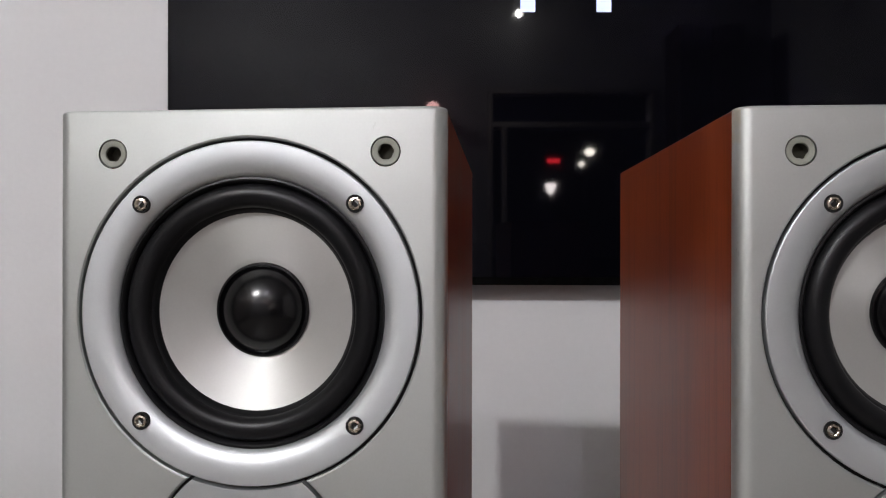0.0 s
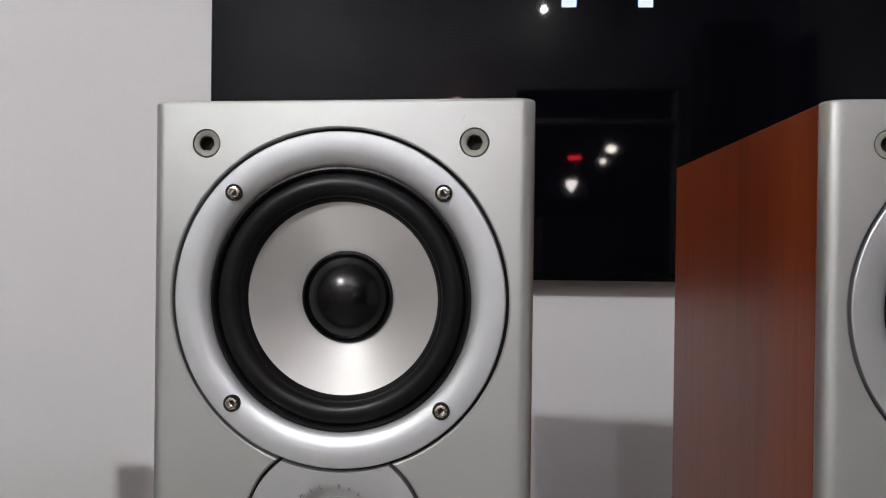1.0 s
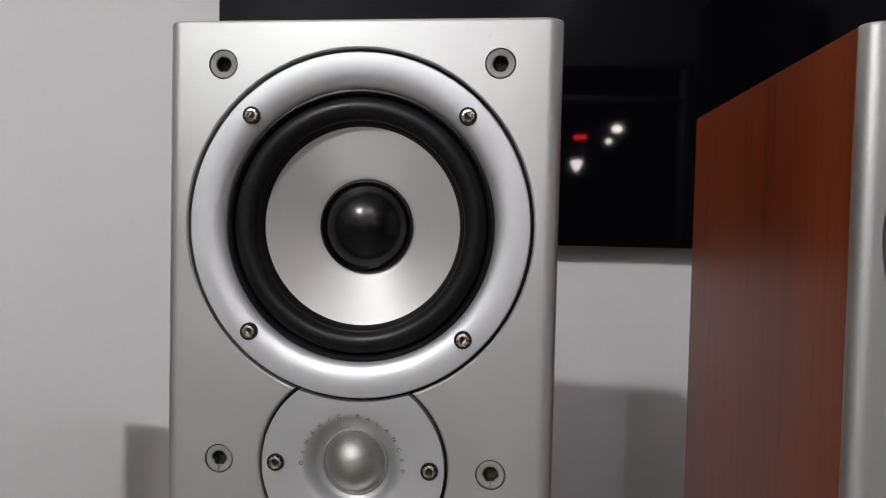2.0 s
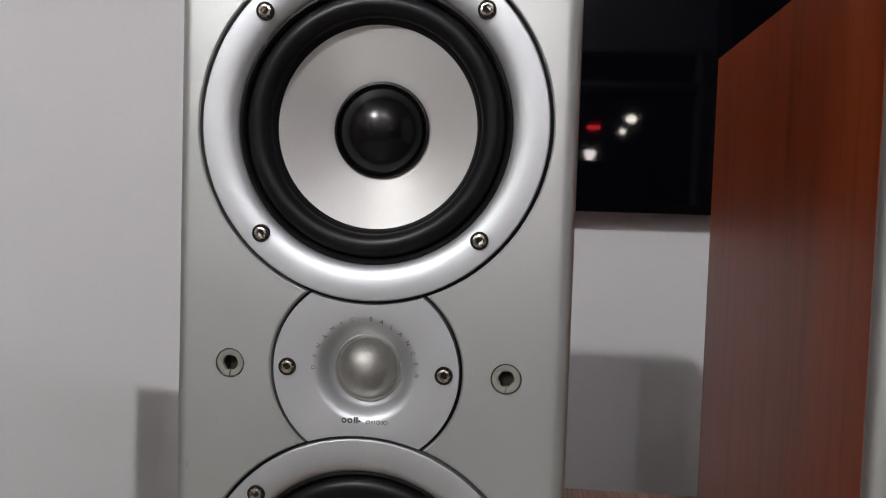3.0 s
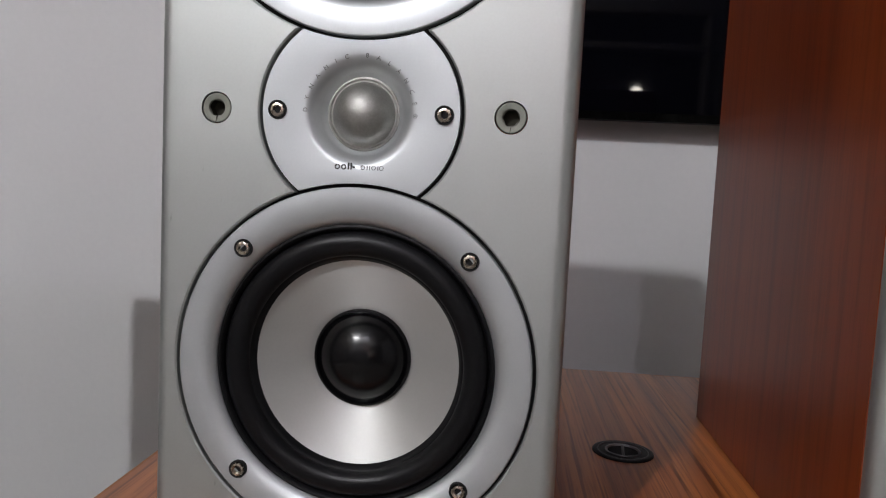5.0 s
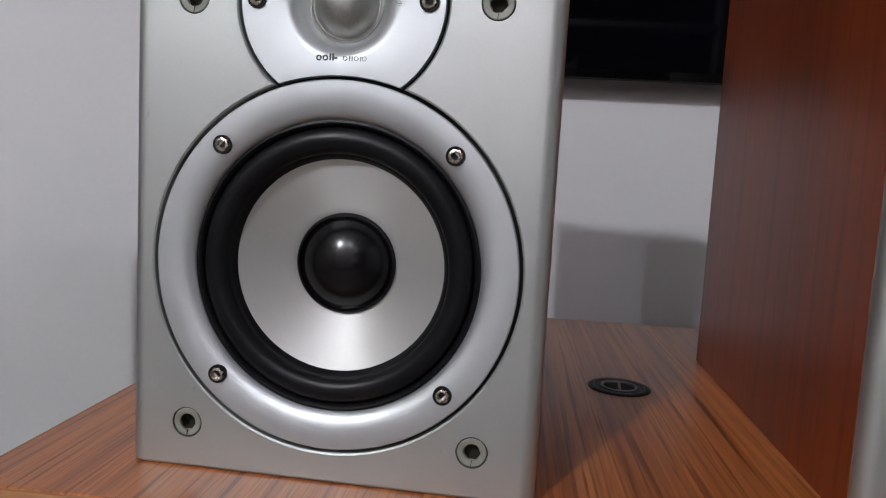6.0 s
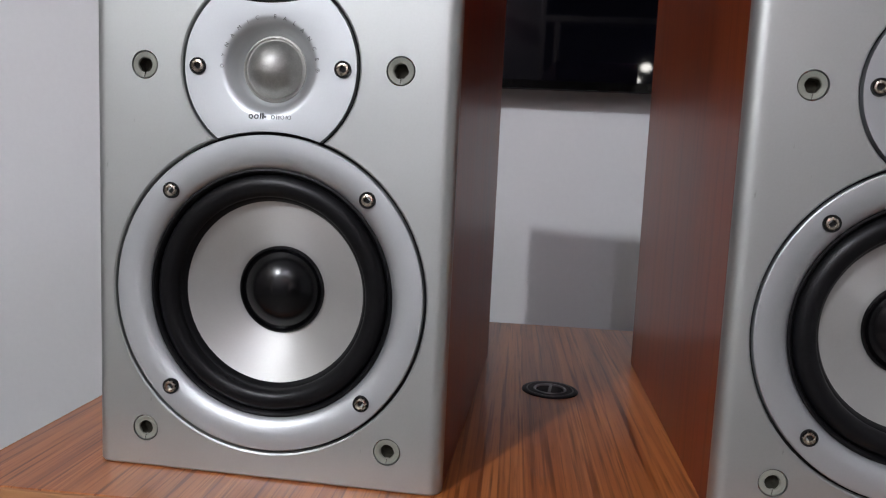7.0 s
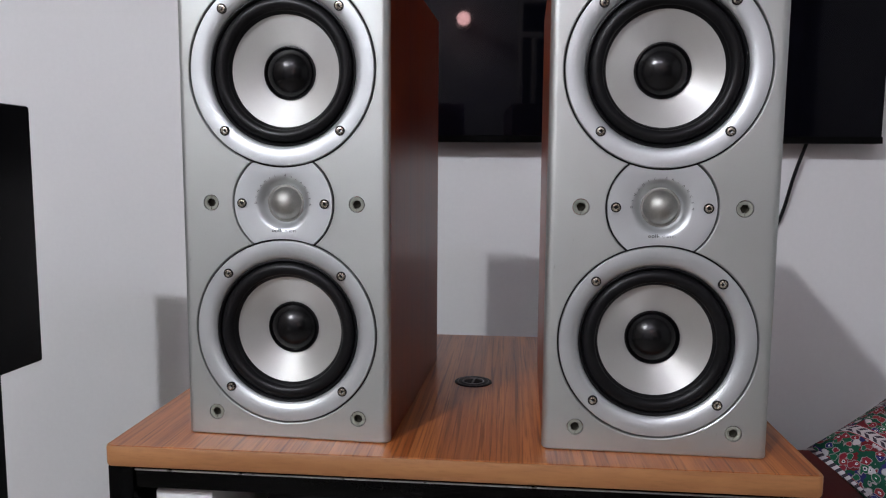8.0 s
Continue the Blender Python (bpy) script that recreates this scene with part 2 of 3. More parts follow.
def cloth_material():
    """Embroidered cloth: leaf bands and a striped hem between fields of outlined flowers."""
    m, nt, b = nodes_of("embroidered_cloth", 0.9, 0.0, 0.1)
    v = coords(nt)
    sep = nt.nodes.new("ShaderNodeSeparateXYZ")
    nt.links.new(v, sep.inputs[0])

    def calc(op, *args):
        n = nt.nodes.new("ShaderNodeMath")
        n.operation = op
        for i, x in enumerate(args):
            if isinstance(x, float):
                n.inputs[i].default_value = x
            else:
                nt.links.new(x, n.inputs[i])
        return n.outputs[0]

    wob = add(nt, "ShaderNodeTexNoise", Scale=160.0, Detail=1.0)
    nt.links.new(v, wob.inputs["Vector"])
    bent = mixed(nt, 0.005, v, wob.outputs["Color"], "ADD")
    vor = add(nt, "ShaderNodeTexVoronoi", Scale=118.0, Randomness=0.75)
    nt.links.new(bent, vor.inputs["Vector"])
    hue = nt.nodes.new("ShaderNodeSeparateColor")
    nt.links.new(vor.outputs["Color"], hue.inputs[0])
    petal = ramp(nt, hue.outputs[0], [(0.0, (0.15, 0.014, 0.022)), (0.30, (0.010, 0.070, 0.036)), (0.52, (0.016, 0.016, 0.085)), (0.68, (0.32, 0.30, 0.31)), (0.80, (0.17, 0.02, 0.025))], "CONSTANT")
    big = add(nt, "ShaderNodeTexVoronoi", Scale=75.0)
    nt.links.new(bent, big.inputs["Vector"])
    hue2 = nt.nodes.new("ShaderNodeSeparateColor")
    nt.links.new(big.outputs["Color"], hue2.inputs[0])
    ground = ramp(nt, hue2.outputs[1], [(0.0, (0.006, 0.045, 0.026)), (0.42, (0.10, 0.010, 0.014)), (0.66, (0.007, 0.052, 0.030)), (0.86, (0.016, 0.016, 0.075))], "CONSTANT")
    dist = vor.outputs["Distance"]
    heart = ramp(nt, dist, [(0.0, (0.02, 0.02, 0.03)), (0.11, (0.46, 0.43, 0.43)), (0.19, (0, 0, 0))], "CONSTANT")
    flower = mixed(nt, calc("LESS_THAN", dist, 0.19), petal, heart)
    flower = mixed(nt, calc("GREATER_THAN", dist, 0.47), flower, (0.19, 0.17, 0.175))
    inner = mixed(nt, calc("GREATER_THAN", dist, 0.54), flower, ground)
    along = sep.outputs[1]
    u = calc("ADD", sep.outputs[0], 0.125)
    place = calc("FLOORED_MODULO", u, 0.062)
    # leaf band: pairs of dark leaves on a pale strip, between red lines
    off = calc("ABSOLUTE", calc("SUBTRACT", place, 0.050))
    leaf = calc("SINE", calc("ADD", calc("MULTIPLY", along, 780.0), calc("MULTIPLY", off, 700.0)))
    stem = calc("MULTIPLY", calc("GREATER_THAN", leaf, 0.0), calc("LESS_THAN", calc("ABSOLUTE", calc("SUBTRACT", off, 0.0032)), 0.0025))
    strip = mixed(nt, stem, (0.34, 0.31, 0.32), (0.030, 0.022, 0.034))
    strip = mixed(nt, calc("GREATER_THAN", off, 0.0066), strip, (0.20, 0.020, 0.030))
    cloth = mixed(nt, calc("LESS_THAN", off, 0.0078), inner, strip)
    hem = mixed(nt, calc("GREATER_THAN", calc("SINE", calc("ADD", calc("MULTIPLY", along, 900.0), calc("MULTIPLY", u, 500.0))), 0.1), (0.38, 0.35, 0.36), (0.035, 0.03, 0.04))
    cloth = mixed(nt, calc("LESS_THAN", u, 0.0062), cloth, hem)
    nt.links.new(cloth, b.inputs["Base Color"])
    bump(nt, b, noise_of(nt, v, 700.0, 2.0), 0.5, 0.001)
    return m


CLOTH = cloth_material()


# ---- mesh helpers ----
def mesh_of(name, bm, materials, angle=35):
    me = bpy.data.meshes.new(name)
    bmesh.ops.recalc_face_normals(bm, faces=bm.faces)
    for f in bm.faces:
        f.smooth = True
    bm.to_mesh(me)
    bm.free()
    me.set_sharp_from_angle(angle=radians(angle))
    for m in materials if isinstance(materials, (list, tuple)) else [materials]:
        me.materials.append(m)
    return me


def part(name, bm, material, parent, label="", m=None, angle=35):
    ob = new(name, mesh_of(name, bm, material, angle))
    ob.parent = parent
    if m is not None:
        ob.matrix_local = m
    return tagged(ob, label)


def twin(ob, parent, m):
    """Another object on the mesh of ob, under parent."""
    c = new(ob.name.split(".")[0], ob.data)
    c.parent = parent
    c.matrix_local = m
    return c


def block(x0, x1, y0, y1, z0, z1, bevel=0.0, segments=2, bm=None):
    bm = bm or bmesh.new()
    made = bmesh.ops.create_cube(bm, size=1.0)["verts"]
    for v in made:
        v.co = ((x0 + x1) / 2 + v.co.x * (x1 - x0), (y0 + y1) / 2 + v.co.y * (y1 - y0), (z0 + z1) / 2 + v.co.z * (z1 - z0))
    if bevel:
        edges = list({e for v in made for e in v.link_edges})
        bmesh.ops.bevel(bm, geom=edges, offset=bevel, segments=segments, profile=0.5, affect="EDGES")
    return bm


def lathe(profile, segments=48, shape=None, bm=None, slots=None):
    """Turns (radius, y) pairs round the y axis. shape(i, a, r): radius of ring i at angle a."""
    bm = bm or bmesh.new()
    rings = []
    for i, (r, y) in enumerate(profile):
        if r <= 0:
            rings.append([bm.verts.new((0, y, 0))] * segments)
            continue
        ring = []
        for k in range(segments):
            a = 2 * math.pi * k / segments
            rr = shape(i, a, r) if shape else r
            ring.append(bm.verts.new((rr * math.cos(a), y, rr * math.sin(a))))
        rings.append(ring)
    for i, (p, q) in enumerate(zip(rings, rings[1:])):
        for k in range(segments):
            corners = [p[k], p[(k + 1) % segments], q[(k + 1) % segments], q[k]]
            corners = list(dict.fromkeys(corners))
            if len(corners) > 2:
                f = bm.faces.new(corners)
                if slots:
                    f.material_index = slots[i]
    return bm


def loop(bm, points, y):
    vs = [bm.verts.new((x, y, z)) for x, z in points]
    return vs, [bm.edges.new((a, c)) for a, c in zip(vs, vs[1:] + vs[:1])]


def sheet(bm, loops, y, depth):
    """A flat sheet between an outer loop and its holes, with walls that go back from each loop."""
    edges = []
    for pts in loops:
        vs, es = loop(bm, pts, y)
        edges += es
        back = [bm.verts.new((v.co.x, y + depth, v.co.z)) for v in vs]
        n = len(vs)
        for k in range(n):
            bm.faces.new((vs[k], vs[(k + 1) % n], back[(k + 1) % n], back[k]))
    bmesh.ops.triangle_fill(bm, edges=edges, use_beauty=True, use_dissolve=False, normal=(0, -1, 0))


def circle(x, z, r, n=48, start=0.0):
    return [(x + r * math.cos(start + 2 * math.pi * k / n), z + r * math.sin(start + 2 * math.pi * k / n)) for k in range(n)]


def arc(x, z, r, a0, a1, n):
    return [(x + r * math.cos(a0 + (a1 - a0) * k / n), z + r * math.sin(a0 + (a1 - a0) * k / n)) for k in range(n + 1)]


def thing(name, label, category, m, group="", kind=""):
    ob = new(name)
    ob.matrix_world = m
    return tagged(ob, label, category, group, kind)


def shell(name, bm, material, m=None):
    """A piece of the setting."""
    ob = new(name, mesh_of(name, bm, material))
    if m is not None:
        ob.matrix_world = m
    return tagged(ob, kind="structure")


# ---- the room ----
X0, X1, Y0, H = -2.3, 2.1, -4.05, 2.85
shell("wall_north", block(X0 - 0.12, X1 + 0.12, 0, 0.12, 0, H), WALL, ROOM)
DOOR_X0, DOOR_X1, DOOR_TOP = 0.11, 1.28, 2.19
south = block(X0 - 0.12, DOOR_X0, Y0 - 0.12, Y0, 0, H)
block(DOOR_X1, X1 + 0.12, Y0 - 0.12, Y0, 0, H, bm=south)
block(DOOR_X0, DOOR_X1, Y0 - 0.12, Y0, DOOR_TOP, H, bm=south)
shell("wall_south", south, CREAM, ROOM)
shell("ground", block(-45, 45, -90, Y0 - 0.121, -0.15, -0.04), ASPHALT, ROOM)
# unseen side walls, coloured dark so that less light bounces off them
shell("wall_west", block(X0 - 0.12, X0, Y0, 0, 0, H), DIM_BROWN, ROOM)
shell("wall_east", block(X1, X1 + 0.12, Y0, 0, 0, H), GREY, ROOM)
shell("floor", block(X0 - 0.12, X1 + 0.12, Y0 - 0.12, 0.12, -0.1, 0), TILE, ROOM)
shell("ceiling", block(X0 - 0.12, X1 + 0.12, Y0 - 0.12, 0.12, H, H + 0.1), CEIL, ROOM)


def bulb_light(name, label, place, r, watts, colour, drop):
    lamp = thing(name, label, "lamp", pose(*place))
    glow = glowing("bulb_glow", colour, watts / (4 * math.pi ** 2 * r * r))
    bm = bmesh.new()
    bmesh.ops.create_icosphere(bm, subdivisions=2, radius=r)
    part("bulb", bm, glow, lamp)
    part("holder", lathe([(0, -r * 0.98), (r * 0.55, -r * 0.98), (r * 0.6, -r * 1.6), (0.05, -drop + 0.01), (0.05, -drop), (0, -drop)], 24), PAPERM, lamp, "white plastic bulb holder", pose(0, 0, 0, -90))
    return lamp


bulb_light("ceiling_lamp", "bright white bulb in a white ceiling holder", (-1.01, -2.37, 2.71), 0.045, KEY_WATTS, (0.905, 0.935, 1.0), 0.14)
bulb_light("ceiling_lamp", "white bulb in a white ceiling holder", (0.80, -3.0, 2.64), 0.022, SECOND_WATTS, (0.97, 0.98, 1.0), 0.21)
bulb_light("ceiling_lamp", "cool white bulb in a white ceiling holder", (0.05, -2.30, 2.62), 0.03, COOL_WATTS, (0.84, 0.83, 1.0), 0.23)


def wall_lamp():
    lamp = thing("wall_lamp", "small warm wall lamp on a round plate", "lamp", pose(0.23, -3.08, 2.01, 0, 0, 4.5))
    bm = bmesh.new()
    bmesh.ops.create_icosphere(bm, subdivisions=2, radius=0.048)
    part("bulb", bm, glowing("warm_glow", (1.0, 0.55, 0.55), THIRD_WATTS / (4 * math.pi ** 2 * 0.048 ** 2)), lamp, "round frosted globe")
    part("bracket", lathe([(0, -0.063), (0.03, -0.063), (0.03, -0.12), (0.05, -0.125), (0.05, -0.165), (0, -0.165)], 24), PAPERM, lamp)


wall_lamp()


# ---- loudspeakers ----
ZC, OFF, RR, RM, GAP = 0.1868, 0.101, 0.0721, 0.0391, 0.0015
HX, HEIGHT, EDGE_R, FRONT = 0.0834, 0.3733, 0.0062, 0.0070


def chord(ring, mid):
    """Angles at which the tweeter's circle meets a ring's: seen from the ring's centre and from the tweeter's."""
    a = (OFF ** 2 + ring ** 2 - mid ** 2) / (2 * OFF)
    h = math.sqrt(ring ** 2 - a ** 2)
    return math.atan2(h, a), math.atan2(h, OFF - a)


def driver_outline(grow):
    """Outline of both rings and the tweeter plate between them, anticlockwise."""
    ra, ma = chord(RR + grow, RM + grow)
    half = math.pi / 2
    pts = arc(0, ZC + OFF, RR + grow, -half + ra, 3 * half - ra, 72)
    pts += arc(0, ZC, RM + grow, half + ma, 3 * half - ma, 20)[1:]
    pts += arc(0, ZC - OFF, RR + grow, half + ra, 5 * half - ra, 72)[1:]
    pts += arc(0, ZC, RM + grow, -half + ma, half - ma, 20)[1:-1]
    return pts


SOCKETS = [(sx * 0.0583, ZC + dz) for dz in (0.168, 0.0, -0.168) for sx in (-1, 1)]


def baffle_mesh():
    bm = bmesh.new()

    def section(inset):
        hx, r = HX - inset, EDGE_R
        pts = [(hx, FRONT)]
        pts += [(hx - r + r * math.cos(a), inset + r - r * math.sin(a)) for a in [math.pi / 2 * k / 8 for k in range(9)]]
        return pts + [(-x, y) for x, y in reversed(pts)]
    levels = [(0.0, 0.0012), (0.0004, 0.0004), (0.0012, 0.0), (HEIGHT - 0.0012, 0.0), (HEIGHT - 0.0004, 0.0004), (HEIGHT, 0.0012)]
    rings = [[bm.verts.new((x, y, z)) for x, y in section(i)] for z, i in levels]
    flat = len(rings[0]) // 2 - 1
    for j, (p, q) in enumerate(zip(rings, rings[1:])):
        for k in range(len(p) - 1):
            if not (j == 2 and k == flat):
                bm.faces.new((p[k], p[k + 1], q[k + 1], q[k]))
    bm.faces.new(rings[0])
    bm.faces.new(rings[-1])
    fx = HX - EDGE_R
    outer = [(-fx, 0.0012), (fx, 0.0012), (fx, HEIGHT - 0.0012), (-fx, HEIGHT - 0.0012)]
    holes = [driver_outline(GAP)] + [circle(x, z, 0.0063, 28) for x, z in SOCKETS]
    face = bmesh.new()
    edges = []
    for n, pts in enumerate([outer] + holes):
        rim = driver_outline(GAP + 0.0007) if n == 1 else pts
        vs, es = loop(face, rim, 0.0)
        edges += es
        if n == 1:
            # eased edge round the drivers
            low = [face.verts.new((x, 0.0006, z)) for x, z in pts]
            for k in range(len(vs)):
                face.faces.new((vs[k], vs[(k + 1) % len(vs)], low[(k + 1) % len(vs)], low[k]))
            vs = low
        if n:
            back = [face.verts.new((v.co.x, 0.0045, v.co.z)) for v in vs]
            for k in range(len(vs)):
                face.faces.new((vs[k], vs[(k + 1) % len(vs)], back[(k + 1) % len(vs)], back[k]))
    bmesh.ops.triangle_fill(face, edges=edges, use_beauty=True, use_dissolve=False, normal=(0, -1, 0))
    tmp = bpy.data.meshes.new("tmp")
    face.to_mesh(tmp)
    face.free()
    bm.from_mesh(tmp)
    bpy.data.meshes.remove(tmp)
    bmesh.ops.remove_doubles(bm, verts=bm.verts, dist=0.00002)
    return bm


def screw_mesh():
    def hexed(i, a, r):
        return r * math.cos(math.pi / 6) / math.cos((a % (math.pi / 3)) - math.pi / 6) if i >= 5 else r
    prof = [(0.0038, 0.0030), (0.0037, 0.0004), (0.0031, 0.0004), (0.0028, 0.0009), (0.0026, 0.0001), (0.0020, -0.0001), (0.0017, 0.0001), (0.0014, 0.0011), (0, 0.0011)]
    return lathe(prof, 24, hexed, slots=[1, 1, 1, 0, 0, 0, 0, 1])


def socket_mesh(seed):
    def worn(i, a, r):
        return r * (1 + 0.13 * noise.noise((math.cos(a) * 1.7 + seed, math.sin(a) * 1.7, seed * 0.7)) * 1.2 + 0.04 * math.cos(6 * a)) if i >= 5 else r
    prof = [(0.0058, 0.003), (0.0058, 0.0005), (0.0055, 0.0002), (0.0040, 0.0003), (0.0034, 0.0005), (0.0031, 0.0014), (0.0029, 0.0050), (0, 0.0050)]
    bm = lathe(prof, 30, worn, slots=[1, 0, 0, 0, 0, 1, 1])
    if seed > 3.0:
        # split in the rim, from the hole downwards
        made = bmesh.ops.create_cube(bm, size=1.0)["verts"]
        for v in made:
            v.co = (v.co.x * 0.00022 + 0.0004 * v.co.z, 0.0002 + v.co.y * 0.0004, -0.0043 + v.co.z * 0.0024)
        for f in {f for v in made for f in v.link_faces}:
            f.material_index = 1
    return bm


RING_PROFILE = [(RR, 0.0045), (RR, 0.0004), (RR - 0.0005, 0.0), (0.0690, -0.0001), (0.0660, 0.0), (0.0635, 0.0003), (0.0615, 0.0008), (0.0598, 0.0016), (0.0585, 0.0026), (0.0576, 0.0038), (0.0571, 0.0052), (0.0569, 0.0070)]
SURROUND_PROFILE = [(0.0580, 0.0050), (0.0573, 0.0038), (0.0564, 0.0036), (0.0556, 0.0042), (0.0550, 0.0054)] + [(0.0497 + 0.0051 * math.cos(a), 0.0068 - 0.0045 * math.sin(a)) for a in [math.pi * k / 12 for k in range(13)]] + [(0.0441, 0.0072), (0.0434, 0.0080), (0.0429, 0.0094), (0.0424, 0.0100)]
CONE_PROFILE = [(0.0430, 0.0096), (0.0385, 0.0119), (0.0335, 0.0145), (0.0285, 0.0170), (0.0238, 0.0192), (0.0208, 0.0205), (0.0198, 0.0217)]
CAP_RC = (0.0190 ** 2 + 0.0098 ** 2) / (2 * 0.0098)
CAP_PROFILE = [(0.0210, 0.0217), (0.0210, 0.0196), (0.0206, 0.0190), (0.0198, 0.0189), (0.0194, 0.0196), (0.0190, 0.0201)] + [(CAP_RC * math.sin(a), 0.0103 + CAP_RC * (1 - math.cos(a))) for a in [math.asin(0.0190 / CAP_RC) * (1 - k / 14) for k in range(1, 14)]] + [(0, 0.0103)]


def letters(parent):
    """DYNAMIC BALANCE round the upper half of the tweeter's flare."""
    text = "DYNAMIC BALANCE\u00ae"
    bm = bmesh.new()
    for k, ch in enumerate(text):
        if ch == " ":
            continue
        a = radians(179 - 12.25 * k + (3.0 if k > 7 else 0.0))
        cu = bpy.data.curves.new("letter", "FONT")
        cu.body, cu.size, cu.align_x, cu.align_y = ch, 0.0025, "CENTER", "CENTER"
        cu.offset = 0.0
        cu.resolution_u = 2
        tmp = bpy.data.objects.new("letter", cu)
        me = bpy.data.meshes.new_from_object(tmp)
        spot = pose(0.0217 * math.cos(a), -0.00025, ZC + 0.0217 * math.sin(a)) @ Matrix.Rotation(radians(90) - a, 4, "Y") @ pose(0, 0, 0, 90)
        me.transform(spot)
        bm.from_mesh(me)
        bpy.data.objects.remove(tmp)
        bpy.data.curves.remove(cu)
        bpy.data.meshes.remove(me)
    part("lettering", bm, FAINT, parent, "small dark printed capital letters")


def loudspeaker(label):
    sp = thing("loudspeaker", label, "loudspeaker", pose(-0.0002, 0, TOP), "pair of loudspeakers")
    bm = block(-HX + 0.0004, HX - 0.0004, FRONT + 0.0015, 0.256, 0.0, HEIGHT - 0.0005, 0.0004, 1)
    bm.faces.ensure_lookup_table()
    bmesh.ops.delete(bm, geom=[f for f in bm.faces if f.calc_center_median().y < FRONT + 0.00155], context="FACES")
    part("cabinet", bm, CHERRY, sp, "cherry wood-grain cabinet")
    bm = bmesh.new()
    w, h = HX - 0.0014, HEIGHT - 0.0015
    sheet(bm, [[(-w, 0.001), (w, 0.001), (w, h), (-w, h)], [(-w + 0.006, 0.008), (w - 0.006, 0.008), (w - 0.006, h - 0.007), (-w + 0.006, h - 0.007)]], FRONT - 0.0004, 0.002)
    part("seam", bm, BLACK, sp)
    part("baffle", baffle_mesh(), SILVER, sp, "silver painted front baffle with rounded sides", angle=25)
    bm = bmesh.new()
    sheet(bm, [driver_outline(0.004), circle(0, ZC + OFF, 0.064, 48), circle(0, ZC - OFF, 0.064, 48), circle(0, ZC, 0.026, 32)], 0.0040, 0.003)
    part("backing", bm, BLACK, sp)
    screw = None
    for dz in (OFF, -OFF):
        at = pose(0, 0, ZC + dz)
        if dz > 0:
            ring = part("trim_ring", lathe(RING_PROFILE, 96), RING, sp, "satin silver woofer trim ring", at)
            kids = [part("surround", lathe(SURROUND_PROFILE, 96), RUBBER, ring, "black rubber half-roll surround"),
                    part("cone", lathe(CONE_PROFILE, 96), CONE, ring, "satin aluminium cone"),
                    part("dust_cap", lathe(CAP_PROFILE, 64), CAPM, ring, "glossy black domed dust cap")]
        else:
            ring = twin(ring, sp, at)
            tagged(ring, "satin silver woofer trim ring")
            for o in kids:
                tagged(twin(o, ring, Matrix.Identity(4)), o["label"])
        for k in range(4):
            a = radians(45 + 90 * k)
            m = pose(0.0646 * math.cos(a), -0.0010, 0.0646 * math.sin(a)) @ Matrix.Rotation(radians(17 * k + 400 * dz), 4, "Y")
            screw = twin(screw, ring, m) if screw else part("screw", screw_mesh(), [BRONZE, BLACK], ring, "", m)
    # tweeter
    ra, ma = chord(RR + GAP, RM)
    half = math.pi / 2
    rim = RR + GAP
    pts = arc(0, ZC, RM, -half + ma, half - ma, 20) + arc(0, ZC + OFF, rim, -half + ra, -half - ra, 16)[1:]
    pts += arc(0, ZC, RM, half + ma, 3 * half - ma, 20)[1:] + arc(0, ZC - OFF, rim, half + ra, half - ra, 16)[1:-1]
    bm = bmesh.new()
    sheet(bm, [pts], 0.0, 0.0045)
    bmesh.ops.delete(bm, geom=[f for f in bm.faces if abs(f.normal.y) > 0.9 or all(abs(v.co.y) < 1e-6 for v in f.verts)], context="FACES_ONLY")
    edges = [e for e in bm.edges if all(abs(v.co.y) < 1e-6 for v in e.verts)]
    edges = [e for e in edges if len(e.link_faces) == 1]
    seg = 64
    flare = [(0.0224, 0.0), (0.0212, 0.0002), (0.0200, 0.0008), (0.0188, 0.0018), (0.0177, 0.0031), (0.0168, 0.0045), (0.0160, 0.0056), (0.0150, 0.0062), (0.0146, 0.0066)]
    rings = [[bm.verts.new((r * math.cos(2 * math.pi * k / seg), y, ZC + r * math.sin(2 * math.pi * k / seg))) for k in range(seg)] for r, y in flare]
    edges += [bm.edges.new((rings[0][k], rings[0][(k + 1) % seg])) for k in range(seg)]
    bmesh.ops.triangle_fill(bm, edges=edges, use_beauty=True, use_dissolve=False, normal=(0, -1, 0))
    for p, q in zip(rings, rings[1:]):
        for k in range(seg):
            bm.faces.new((p[k], p[(k + 1) % seg], q[(k + 1) % seg], q[k]))
    plate = part("tweeter_plate", bm, RING, sp, "satin silver tweeter plate with a flared mouth")
    rc = (0.0126 ** 2 + 0.0086 ** 2) / (2 * 0.0086)
    prof = [(0.0147, 0.0068), (0.0144, 0.0062), (0.0138, 0.0061), (0.0132, 0.0067), (0.0127, 0.0067)] + [(rc * math.sin(a), -0.0019 + rc * (1 - math.cos(a))) for a in [math.asin(0.0126 / rc) * (1 - k / 10) for k in range(1, 10)]] + [(0, -0.0019)]
    part("dome", lathe(prof, 48), DOME, plate, "dull speckled aluminium tweeter dome", pose(0, 0, ZC))
    for sx in (-1, 1):
        twin(screw, plate, pose(sx * 0.033, -0.0012, ZC) @ Matrix.Rotation(radians(25 * sx), 4, "Y"))
    letters(plate)
    bm = bmesh.new()
    low = ZC - 0.0221

